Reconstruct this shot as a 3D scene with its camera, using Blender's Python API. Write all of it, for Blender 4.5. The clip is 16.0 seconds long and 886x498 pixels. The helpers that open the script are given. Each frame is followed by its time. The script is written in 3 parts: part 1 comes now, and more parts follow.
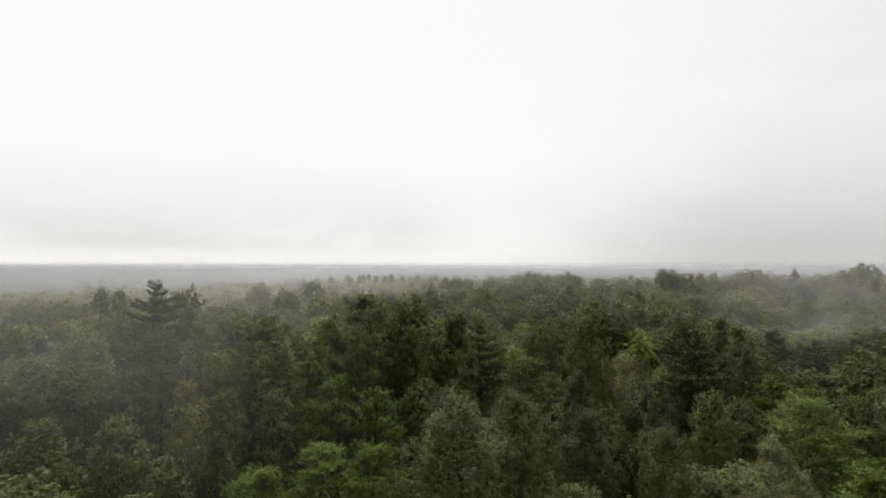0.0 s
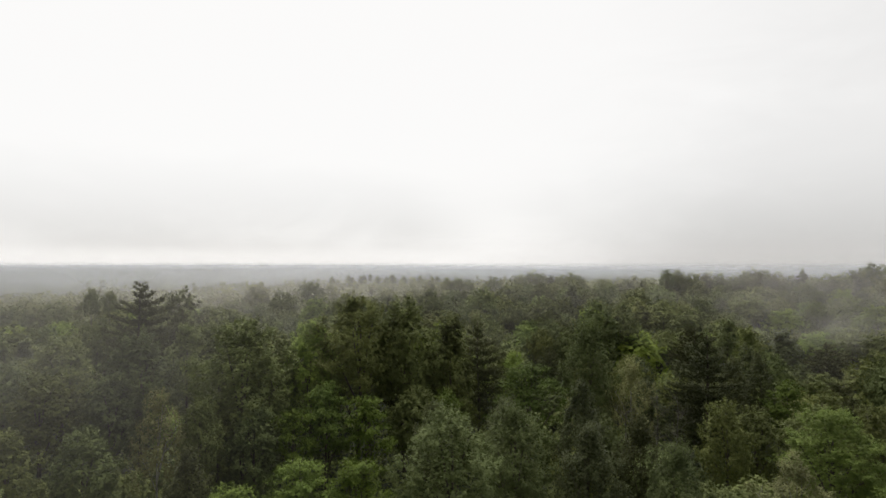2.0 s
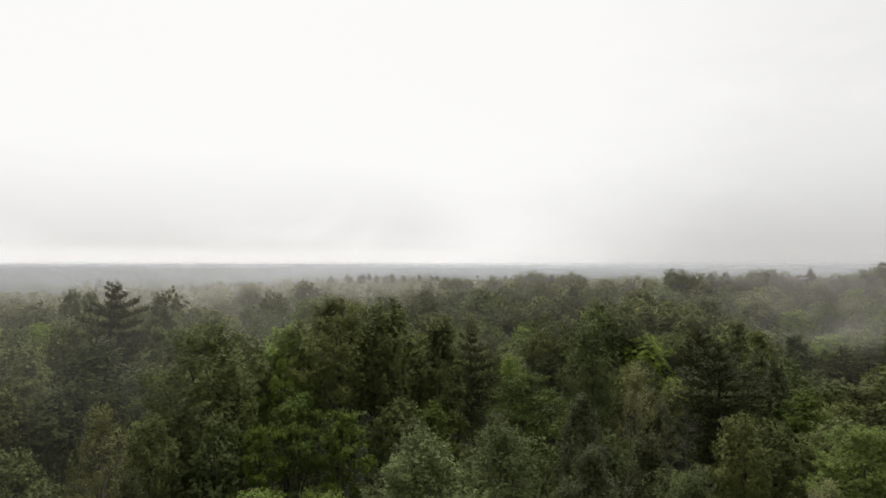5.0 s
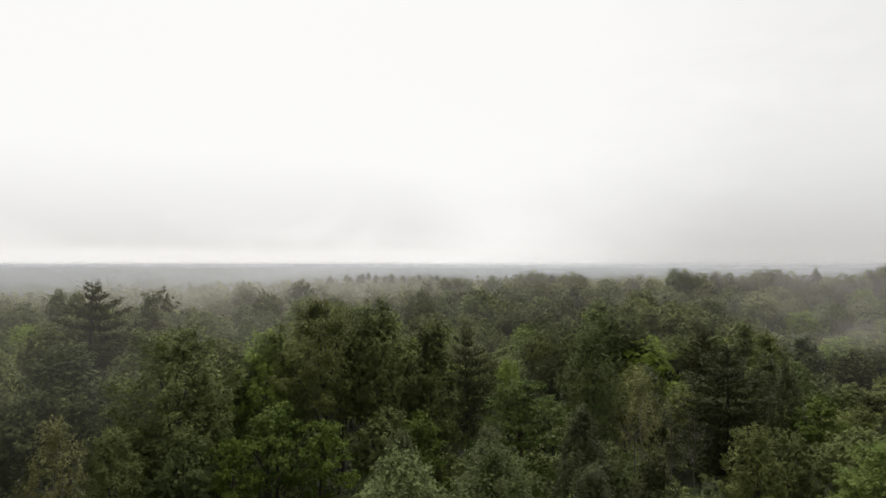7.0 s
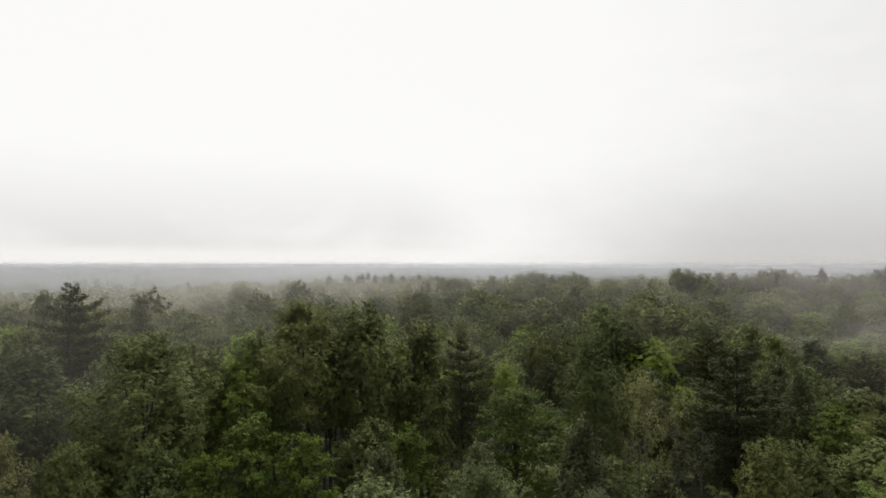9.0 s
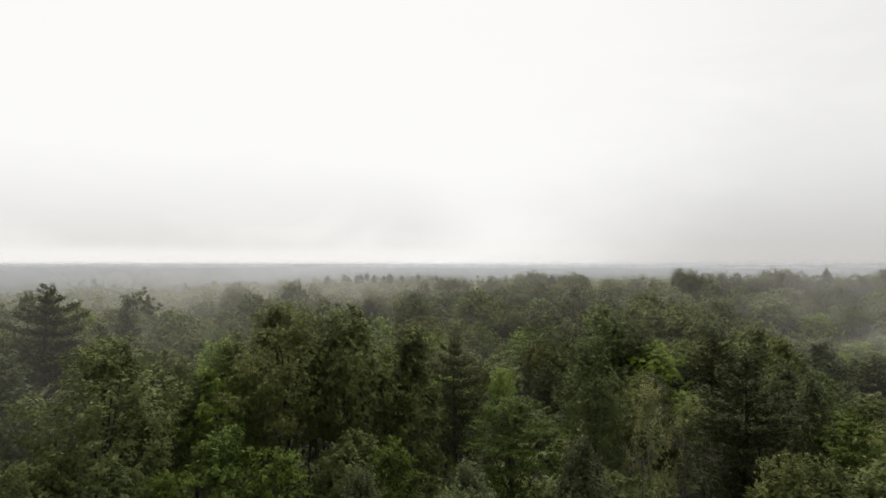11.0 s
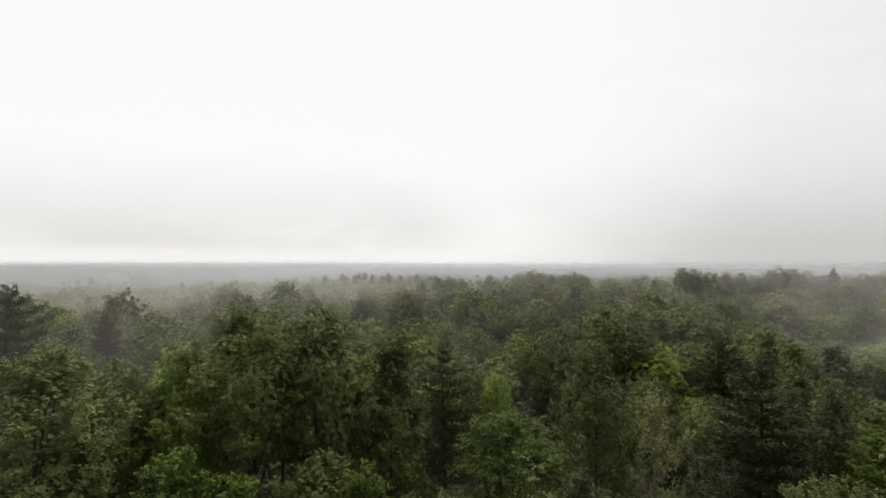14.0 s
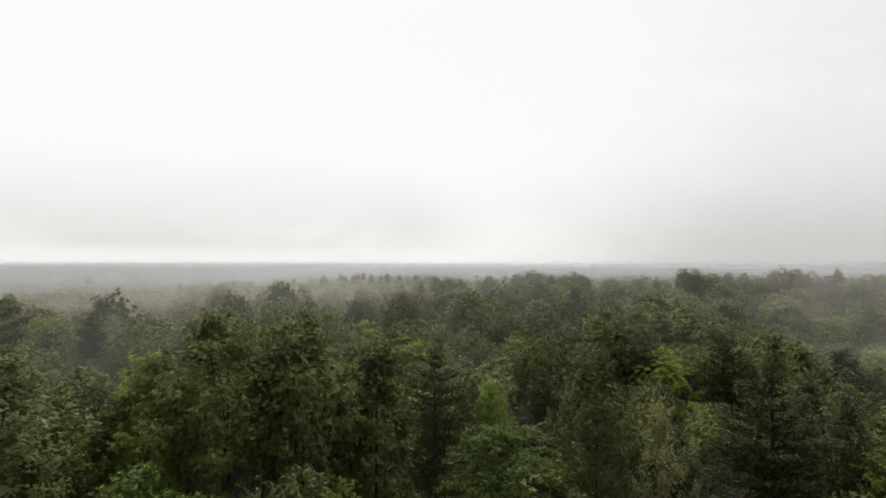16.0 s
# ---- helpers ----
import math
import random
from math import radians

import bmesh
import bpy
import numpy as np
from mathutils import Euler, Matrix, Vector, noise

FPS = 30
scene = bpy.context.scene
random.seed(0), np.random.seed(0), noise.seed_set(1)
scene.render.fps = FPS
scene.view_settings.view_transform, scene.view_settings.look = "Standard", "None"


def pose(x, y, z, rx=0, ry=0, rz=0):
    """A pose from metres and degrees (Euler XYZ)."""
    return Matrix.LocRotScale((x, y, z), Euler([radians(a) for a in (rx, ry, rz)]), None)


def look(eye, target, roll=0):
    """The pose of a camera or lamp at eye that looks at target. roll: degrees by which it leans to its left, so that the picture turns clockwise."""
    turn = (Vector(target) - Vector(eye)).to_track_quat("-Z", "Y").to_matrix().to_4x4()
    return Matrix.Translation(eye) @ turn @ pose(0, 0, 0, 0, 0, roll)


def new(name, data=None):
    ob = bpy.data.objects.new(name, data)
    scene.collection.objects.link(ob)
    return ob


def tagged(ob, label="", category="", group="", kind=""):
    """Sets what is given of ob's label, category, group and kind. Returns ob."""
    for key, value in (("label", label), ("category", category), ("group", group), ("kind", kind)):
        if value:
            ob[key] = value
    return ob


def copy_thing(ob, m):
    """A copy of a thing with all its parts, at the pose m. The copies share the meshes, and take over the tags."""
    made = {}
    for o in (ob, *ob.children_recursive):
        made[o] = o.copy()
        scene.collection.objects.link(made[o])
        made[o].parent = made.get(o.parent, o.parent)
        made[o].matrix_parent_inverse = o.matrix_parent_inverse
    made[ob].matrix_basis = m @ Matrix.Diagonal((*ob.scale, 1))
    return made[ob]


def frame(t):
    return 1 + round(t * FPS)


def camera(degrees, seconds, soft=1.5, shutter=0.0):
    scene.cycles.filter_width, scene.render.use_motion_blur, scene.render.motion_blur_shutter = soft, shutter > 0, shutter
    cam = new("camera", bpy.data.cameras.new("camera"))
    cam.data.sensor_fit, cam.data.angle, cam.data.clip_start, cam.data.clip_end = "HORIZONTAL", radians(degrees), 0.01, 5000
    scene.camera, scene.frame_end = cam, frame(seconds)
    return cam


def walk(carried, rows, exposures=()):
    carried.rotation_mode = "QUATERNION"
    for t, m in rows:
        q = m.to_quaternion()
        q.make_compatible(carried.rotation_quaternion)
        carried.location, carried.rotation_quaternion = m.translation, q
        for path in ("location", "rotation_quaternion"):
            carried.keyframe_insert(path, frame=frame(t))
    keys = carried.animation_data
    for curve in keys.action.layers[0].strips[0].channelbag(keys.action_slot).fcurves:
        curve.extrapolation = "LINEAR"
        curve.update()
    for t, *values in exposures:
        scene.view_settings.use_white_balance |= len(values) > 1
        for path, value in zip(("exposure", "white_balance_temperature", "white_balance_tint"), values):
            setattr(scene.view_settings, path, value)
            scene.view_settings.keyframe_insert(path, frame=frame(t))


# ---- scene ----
# The camera: a slow, level flight just over the tree tops, looking a little to the left of its way.
CAMERA_HEIGHT = 26.0
cam = camera(74.0, 16.0, soft=1.5)
PATH = [  # seconds, metres flown, heading, tilt
    (0.0, 0.00, 13.72, 1.56), (1.0, 2.54, 13.92, 1.58), (2.0, 5.08, 14.02, 1.60), (3.0, 7.63, 14.07, 1.59),
    (4.0, 10.18, 14.13, 1.55), (6.5, 16.47, 14.26, 1.50), (8.0, 20.18, 14.37, 1.48), (9.2, 23.10, 14.43, 1.49),
    (11.5, 28.55, 14.48, 1.47), (13.0, 31.97, 14.52, 1.44), (14.5, 35.25, 14.54, 1.44), (16.0, 38.40, 14.56, 1.45)]
walk(cam, [(t, pose(0, y, CAMERA_HEIGHT, 90 + tilt, 0, yaw)) for t, y, yaw, tilt in PATH])

# ---- sky: a closed, bright cloud deck, thinner and whiter to the left, heavier to the right ----
world = bpy.data.worlds.new("overcast_sky")
scene.world = world
scene.cycles.transparent_max_bounces = 24
world.use_nodes = True
wn, wl = world.node_tree.nodes, world.node_tree.links
wn.clear()


def wnode(kind, **values):
    n = wn.new(kind)
    for key, value in values.items():
        n.inputs[key].default_value = value
    return n


def wmath(op, a, b=None, clamp=False):
    n = wn.new("ShaderNodeMath")
    n.operation, n.use_clamp = op, clamp
    for i, v in enumerate((a, b)):
        if v is None:
            continue
        if isinstance(v, (int, float)):
            n.inputs[i].default_value = v
        else:
            wl.new(v, n.inputs[i])
    return n.outputs[0]


SUN_TURN, SUN_HEIGHT = radians(-34), radians(50)
w_co = wn.new("ShaderNodeTexCoord")
w_sep = wn.new("ShaderNodeSeparateXYZ")
wl.new(w_co.outputs["Generated"], w_sep.inputs[0])
wx, wy, wz = w_sep.outputs
# cloud billows, stretched along the horizon
w_map = wnode("ShaderNodeMapping", Scale=(1.6, 1.6, 4.5), Location=(0.3, 0.1, 0.2))
wl.new(w_co.outputs["Generated"], w_map.inputs[0])
w_noise = wnode("ShaderNodeTexNoise", Scale=2.1, Detail=5.0, Roughness=0.55, Distortion=0.6)
wl.new(w_map.outputs[0], w_noise.inputs["Vector"])
billow = wmath("SUBTRACT", w_noise.outputs[0], 0.5)


def wrange(value, lo, hi, to_lo, to_hi):
    n = wn.new("ShaderNodeMapRange")
    n.interpolation_type = "SMOOTHSTEP"
    for key, v in (("From Min", lo), ("From Max", hi), ("To Min", to_lo), ("To Max", to_hi)):
        n.inputs[key].default_value = v
    wl.new(value, n.inputs["Value"])
    return n.outputs[0]


# a grey bank hangs over the horizon on the left, with a clear bright line beneath it; the deck brightens towards the zenith
height = wmath("ADD", wz, wmath("MULTIPLY", billow, 0.16))
bank = wmath("MULTIPLY", wrange(wz, 0.010, 0.034, 0.0, 1.0), wrange(height, 0.045, 0.19, 1.0, 0.0))
bank = wmath("MULTIPLY", bank, wrange(wx, -0.34, -0.12, 1.0, 0.12))
bank = wmath("MULTIPLY", bank, wmath("ADD", wmath("MULTIPLY", billow, 0.42), 0.15))
# heavier cloud on the right-hand side of the way, darkest low down
lean = wmath("ADD", wx, wmath("ADD", wmath("MULTIPLY", wz, -0.55), wmath("MULTIPLY", billow, 0.55)))
heavy = wrange(lean, -0.26, 0.40, 0.0, 0.14)
low_right = wmath("MULTIPLY", wrange(wx, -0.20, 0.20, 0.0, 0.22), wrange(wz, -0.02, 0.20, 1.0, 0.0))
tone = wmath("SUBTRACT", 0.948, wmath("ADD", bank, wmath("ADD", heavy, low_right)))
tone = wmath("ADD", tone, wrange(wz, 0.42, 1.0, 0.0, 2.4))
# duller away from the hidden sun
tone = wmath("MULTIPLY", tone, wrange(wy, -0.60, 0.60, 0.12, 1.0))
w_col = wn.new("ShaderNodeMixRGB")
w_col.blend_type = "MULTIPLY"
w_col.inputs[0].default_value = 1.0
w_col.inputs[1].default_value = (1.0, 0.988, 0.972, 1)
wl.new(tone, w_col.inputs[2])
w_clouds = wnode("ShaderNodeBackground", Strength=1.0)
wl.new(w_col.outputs[0], w_clouds.inputs[0])
w_sky = wn.new("ShaderNodeTexSky")
w_sky.sky_type, w_sky.sun_disc = "NISHITA", False
w_sky.sun_elevation, w_sky.sun_rotation = SUN_HEIGHT, SUN_TURN
w_blue = wnode("ShaderNodeBackground", Strength=0.004)
wl.new(w_sky.outputs[0], w_blue.inputs[0])
w_add = wn.new("ShaderNodeAddShader")
w_out = wn.new("ShaderNodeOutputWorld")
wl.new(w_clouds.outputs[0], w_add.inputs[0])
wl.new(w_blue.outputs[0], w_add.inputs[1])
wl.new(w_add.outputs[0], w_out.inputs[0])

sun = new("sun", bpy.data.lights.new("sun", "SUN"))
sun.data.energy, sun.data.angle, sun.data.color = 1.5, radians(28), (1.0, 0.96, 0.9)
sun.matrix_basis = look((math.sin(SUN_TURN) * 60, math.cos(SUN_TURN) * 60, 26 + 60 * math.tan(SUN_HEIGHT)), (0, 0, 26))

# ---- materials ----


def material(name):
    m = bpy.data.materials.new(name)
    m.use_nodes = True
    m.node_tree.nodes.clear()
    return m, m.node_tree.nodes, m.node_tree.links


def leaf_material(name, dark, light, rough=0.65, through_light=0.22, hue=0.012, patch=0.45, gain=0.9):
    """Leaves: colour differs from leaf to leaf and from tree to tree; some light passes through."""
    m, n, l = material(name)
    geo, info = n.new("ShaderNodeNewGeometry"), n.new("ShaderNodeObjectInfo")
    mix = n.new("ShaderNodeMixRGB")
    mix.inputs[1].default_value, mix.inputs[2].default_value = (*dark, 1), (*light, 1)
    tex = n.new("ShaderNodeTexNoise")
    tex.inputs["Scale"].default_value, tex.inputs["Detail"].default_value = patch, 2
    l.new(geo.outputs["Position"], tex.inputs["Vector"])
    add = n.new("ShaderNodeMath")
    add.operation, add.use_clamp = "MULTIPLY_ADD", True
    l.new(tex.outputs[0], add.inputs[0])
    add.inputs[1].default_value = gain
    sub = n.new("ShaderNodeMath")
    sub.operation = "MULTIPLY_ADD"
    l.new(geo.outputs["Random Per Island"], sub.inputs[0])
    sub.inputs[1].default_value, sub.inputs[2].default_value = 0.24, -0.12 - (gain - 0.9) / 2
    l.new(sub.outputs[0], add.inputs[2])
    l.new(add.outputs[0], mix.inputs[0])
    hsv = n.new("ShaderNodeHueSaturation")
    for key, lo, hi in (("Hue", 0.5 - hue, 0.5 + hue), ("Value", 0.76, 1.30), ("Saturation", 1.06, 0.94)):
        rng = n.new("ShaderNodeMapRange")
        rng.inputs["To Min"].default_value, rng.inputs["To Max"].default_value = lo, hi
        if key == "Value":
            fr = n.new("ShaderNodeMath")
            fr.operation = "FRACT"
            mul = n.new("ShaderNodeMath")
            mul.operation = "MULTIPLY"
            mul.inputs[1].default_value = 7.31
            l.new(info.outputs["Random"], mul.inputs[0])
            l.new(mul.outputs[0], fr.inputs[0])
            l.new(fr.outputs[0], rng.inputs["Value"])
        else:
            l.new(info.outputs["Random"], rng.inputs["Value"])
        l.new(rng.outputs[0], hsv.inputs[key])
    l.new(mix.outputs[0], hsv.inputs["Color"])
    bsdf = n.new("ShaderNodeBsdfPrincipled")
    bsdf.inputs["Roughness"].default_value = rough
    bsdf.inputs["Specular IOR Level"].default_value = 0.06
    l.new(hsv.outputs[0], bsdf.inputs["Base Color"])
    tr = n.new("ShaderNodeBsdfTranslucent")
    l.new(hsv.outputs[0], tr.inputs["Color"])
    ms = n.new("ShaderNodeMixShader")
    ms.inputs[0].default_value = through_light
    l.new(bsdf.outputs[0], ms.inputs[1])
    l.new(tr.outputs[0], ms.inputs[2])
    out = n.new("ShaderNodeOutputMaterial")
    l.new(ms.outputs[0], out.inputs[0])
    return m


def bark_material(name, dark, light, scale=6.0):
    m, n, l = material(name)
    co = n.new("ShaderNodeTexCoord")
    mp = n.new("ShaderNodeMapping")
    mp.inputs["Scale"].default_value = (1, 1, 0.15)
    l.new(co.outputs["Object"], mp.inputs[0])
    tex = n.new("ShaderNodeTexNoise")
    tex.inputs["Scale"].default_value, tex.inputs["Detail"].default_value = scale, 5
    l.new(mp.outputs[0], tex.inputs["Vector"])
    ramp = n.new("ShaderNodeValToRGB")
    ramp.color_ramp.elements[0].color, ramp.color_ramp.elements[1].color = (*dark, 1), (*light, 1)
    ramp.color_ramp.elements[0].position, ramp.color_ramp.elements[1].position = 0.35, 0.7
    l.new(tex.outputs[0], ramp.inputs[0])
    bsdf = n.new("ShaderNodeBsdfPrincipled")
    bsdf.inputs["Roughness"].default_value = 0.9
    l.new(ramp.outputs[0], bsdf.inputs["Base Color"])
    bump = n.new("ShaderNodeBump")
    bump.inputs["Strength"].default_value = 0.6
    l.new(tex.outputs[0], bump.inputs["Height"])
    l.new(bump.outputs[0], bsdf.inputs["Normal"])
    out = n.new("ShaderNodeOutputMaterial")
    l.new(bsdf.outputs[0], out.inputs[0])
    return m


LEAF = {
    "oak": leaf_material("oak_leaves", (0.087, 0.105, 0.036), (0.247, 0.273, 0.096)),
    "maple": leaf_material("maple_leaves", (0.057, 0.087, 0.019), (0.173, 0.225, 0.047), hue=0.005),
    "linden": leaf_material("linden_leaves", (0.108, 0.153, 0.034), (0.313, 0.381, 0.088), hue=0.005, through_light=0.36),
    "poplar": leaf_material("poplar_leaves", (0.048, 0.057, 0.025), (0.137, 0.151, 0.065), rough=0.5),
    "birch": leaf_material("birch_leaves", (0.122, 0.130, 0.057), (0.336, 0.345, 0.154)),
    "ash": leaf_material("ash_leaves", (0.069, 0.086, 0.030), (0.200, 0.225, 0.080)),
    "alder": leaf_material("alder_leaves", (0.077, 0.095, 0.035), (0.228, 0.254, 0.092), hue=0.006),
    "pine": leaf_material("pine_needles", (0.044, 0.050, 0.021), (0.117, 0.124, 0.051), through_light=0.15),
    "wood": leaf_material("far_wood_leaves", (0.066, 0.074, 0.027), (0.194, 0.204, 0.074), patch=0.10, gain=1.3),
}
BARK = bark_material("grey_brown_bark", (0.035, 0.028, 0.020), (0.15, 0.125, 0.10))
DEAD_BARK = bark_material("weathered_bark", (0.07, 0.062, 0.052), (0.20, 0.18, 0.155))
PALE_BARK = bark_material("pale_bark", (0.14, 0.13, 0.11), (0.42, 0.40, 0.36))

m_ground, n, l = material("forest_floor")
co = n.new("ShaderNodeNewGeometry")
t1, t2 = n.new("ShaderNodeTexNoise"), n.new("ShaderNodeTexNoise")
t1.inputs["Scale"].default_value, t2.inputs["Scale"].default_value = 0.012, 0.35
t1.inputs["Detail"].default_value = t2.inputs["Detail"].default_value = 6
for t in (t1, t2):
    l.new(co.outputs["Position"], t.inputs["Vector"])
r1 = n.new("ShaderNodeValToRGB")
r1.color_ramp.elements[0].color, r1.color_ramp.elements[1].color = (0.016, 0.022, 0.009, 1), (0.045, 0.050, 0.022, 1)
mm = n.new("ShaderNodeMath")
mm.operation = "MULTIPLY"
l.new(t1.outputs[0], mm.inputs[0])
l.new(t2.outputs[0], mm.inputs[1])
m2 = n.new("ShaderNodeMath")
m2.operation = "MULTIPLY"
m2.inputs[1].default_value = 2.2
l.new(mm.outputs[0], m2.inputs[0])
l.new(m2.outputs[0], r1.inputs[0])
bs = n.new("ShaderNodeBsdfPrincipled")
bs.inputs["Roughness"].default_value = 0.95
l.new(r1.outputs[0], bs.inputs["Base Color"])
bp = n.new("ShaderNodeBump")
bp.inputs["Distance"].default_value = 0.5
l.new(t2.outputs[0], bp.inputs["Height"])
l.new(bp.outputs[0], bs.inputs["Normal"])
o = n.new("ShaderNodeOutputMaterial")
l.new(bs.outputs[0], o.inputs[0])


def mist_material(name, density, low, high, seed, scale, patch=0.5, tint=(0.84, 0.795, 0.785), edges=()):
    """A thin veil for mist and haze, tint being the haze colour: scatters the sky's light both ways and thins out
    upwards and in patches.
    """
    m, n, l = material(name)
    geo = n.new("ShaderNodeNewGeometry")
    sep = n.new("ShaderNodeSeparateXYZ")
    l.new(geo.outputs["Position"], sep.inputs[0])
    fade = n.new("ShaderNodeMapRange")
    fade.interpolation_type = "SMOOTHSTEP"
    fade.inputs["From Min"].default_value, fade.inputs["From Max"].default_value = low, high
    fade.inputs["To Min"].default_value, fade.inputs["To Max"].default_value = 1, 0
    l.new(sep.outputs[2], fade.inputs["Value"])
    mp = n.new("ShaderNodeMapping")
    mp.inputs["Location"].default_value = (seed * 7.3, seed * 3.1, seed)
    mp.inputs["Scale"].default_value = (1, 1, 1.8)
    l.new(geo.outputs["Position"], mp.inputs[0])
    tex = n.new("ShaderNodeTexNoise")
    tex.inputs["Scale"].default_value, tex.inputs["Detail"].default_value = scale, 3
    l.new(mp.outputs[0], tex.inputs["Vector"])
    pr = n.new("ShaderNodeMapRange")
    pr.interpolation_type = "SMOOTHSTEP"
    pr.inputs["From Min"].default_value, pr.inputs["From Max"].default_value = 0.35, 0.68
    pr.inputs["To Min"].default_value, pr.inputs["To Max"].default_value = density * (1 - patch), density * (1 + patch)
    l.new(tex.outputs[0], pr.inputs["Value"])
    mu = n.new("ShaderNodeMath")
    mu.operation, mu.use_clamp = "MULTIPLY", True
    l.new(fade.outputs[0], mu.inputs[0])
    l.new(pr.outputs[0], mu.inputs[1])
    for axis, lo, hi in edges:  # further fades along an axis, from nothing at lo to full at hi
        e = n.new("ShaderNodeMapRange")
        e.interpolation_type = "SMOOTHSTEP"
        e.inputs["From Min"].default_value, e.inputs["From Max"].default_value = min(lo, hi), max(lo, hi)
        e.inputs["To Min"].default_value, e.inputs["To Max"].default_value = (0, 1) if hi > lo else (1, 0)
        l.new(sep.outputs[axis], e.inputs["Value"])
        last, mu = mu, n.new("ShaderNodeMath")
        mu.operation = "MULTIPLY"
        l.new(last.outputs[0], mu.inputs[0])
        l.new(e.outputs[0], mu.inputs[1])
    df, tl, tp = n.new("ShaderNodeBsdfDiffuse"), n.new("ShaderNodeBsdfTranslucent"), n.new("ShaderNodeBsdfTransparent")
    df.inputs[0].default_value = tl.inputs[0].default_value = (*tint, 1)
    half, mix = n.new("ShaderNodeMixShader"), n.new("ShaderNodeMixShader")
    half.inputs[0].default_value = 0.8
    l.new(df.outputs[0], half.inputs[1])
    l.new(tl.outputs[0], half.inputs[2])
    l.new(mu.outputs[0], mix.inputs[0])
    l.new(tp.outputs[0], mix.inputs[1])
    l.new(half.outputs[0], mix.inputs[2])
    o = n.new("ShaderNodeOutputMaterial")
    l.new(mix.outputs[0], o.inputs[0])
    return m


# ---- mesh helpers ----


def mesh_from(name, verts, faces, mat, smooth=False):
    me = bpy.data.meshes.new(name)
    verts, faces = np.asarray(verts, np.float32), np.asarray(faces, np.int32)
    k = faces.shape[1]
    me.vertices.add(len(verts))
    me.vertices.foreach_set("co", verts.ravel())
    me.loops.add(faces.size)
    me.loops.foreach_set("vertex_index", faces.ravel())
    me.polygons.add(len(faces))
    me.polygons.foreach_set("loop_start", np.arange(len(faces), dtype=np.int32) * k)
    me.polygons.foreach_set("use_smooth", np.full(len(faces), smooth))
    me.update(calc_edges=True)
    me.materials.append(mat)
    return me


def unit(v):
    return v / np.maximum(np.linalg.norm(v, axis=1, keepdims=True), 1e-9)


def leaves(rng, centres, radii, per, size, flat=0.75, up=0.5, slim=0.62, upper=0.25, centre=None, spread=1.0):
    """Leaves spread over many small clumps, on the upper shell of each."""
    c = np.repeat(centres, per, axis=0)
    r = np.repeat(radii, per)[:, None]
    d = unit(rng.normal(size=c.shape))
    d[:, 2] = np.where(d[:, 2] < -upper, -d[:, 2], d[:, 2])
    p = c + r * d * np.array([1, 1, flat]) * rng.uniform(0.6, 1.06, (len(c), 1))
    nrm = 0.55 * d if centre is None else 0.34 * spread * d + 0.80 * unit(p - centre)
    nrm = unit(nrm + np.array([0, 0, up]) + 0.2 * spread * rng.normal(size=c.shape))
    t = unit(np.cross(nrm, rng.normal(size=c.shape)) + 0.25 * d)
    b = unit(np.cross(nrm, t))
    s = size * rng.uniform(0.6, 1.35, (len(c), 1))
    v = np.stack([p - t * s * 0.4 - b * s * slim * 0.5, p - t * s * 0.4 + b * s * slim * 0.5, p + t * s * 0.6], 1)
    return v.reshape(-1, 3)


def leaf_faces(v):
    return np.arange(len(v)).reshape(-1, 3)


def tube(points, radii, sides=7):
    """A tapered, bent pole through the points."""
    pts = np.array(points, float)
    v, f = [], []
    for i, p in enumerate(pts):
        d = unit((pts[min(i + 1, len(pts) - 1)] - pts[max(i - 1, 0)])[None])[0]
        a = np.cross(d, (0.31, 0.95, 0.05))
        a /= np.linalg.norm(a)
        b = np.cross(d, a)
        for k in range(sides):
            w = 2 * math.pi * k / sides
            v.append(p + radii[i] * (math.cos(w) * a + math.sin(w) * b))
    for i in range(len(pts) - 1):
        for k in range(sides):
            f.append((i * sides + k, i * sides + (k + 1) % sides, (i + 1) * sides + (k + 1) % sides, (i + 1) * sides + k))
    return v, f


def part(name, mesh, parent, label=""):
    ob = new(name, mesh)
    ob.parent = parent
    if label:
        tagged(ob, label)
    return ob


# ---- trees: height and crown radius of the models, by level of detail ----
SIZES = {"near": (22.0, 5.2), "mid": (21.0, 5.2), "far": (18.0, 6.2)}


def profile(shape, z):
    """Half-width of a crown at the height z (0 at its base, 1 at its top), as a share of its radius."""
    z = np.clip(z, 0, 1)
    if shape == "dome":
        return np.sqrt(np.clip(1 - np.clip((z - 0.38) / 0.64, 0, 1) ** 2.2, 0.0, 1)) * np.clip(0.62 + z, 0, 1)
    if shape == "layer":
        return np.sqrt(np.clip(1.0 - z ** 2.0, 0.02, 1)) * np.clip(0.75 + z, 0, 1)
    if shape == "plume":
        return np.clip(np.sin(np.pi * np.clip(0.24 + 0.74 * z, 0, 1)) ** 0.8, 0.05, 1)
    if shape == "cone":
        return np.clip(1.0 - 0.86 * np.clip((z - 0.12) / 0.88, 0, 1) ** 1.25, 0.05, 1) * np.clip(0.75 + 2 * z, 0, 1)
    return np.sqrt(np.clip(1 - (1.7 * z - 0.74) ** 2, 0.03, 1))


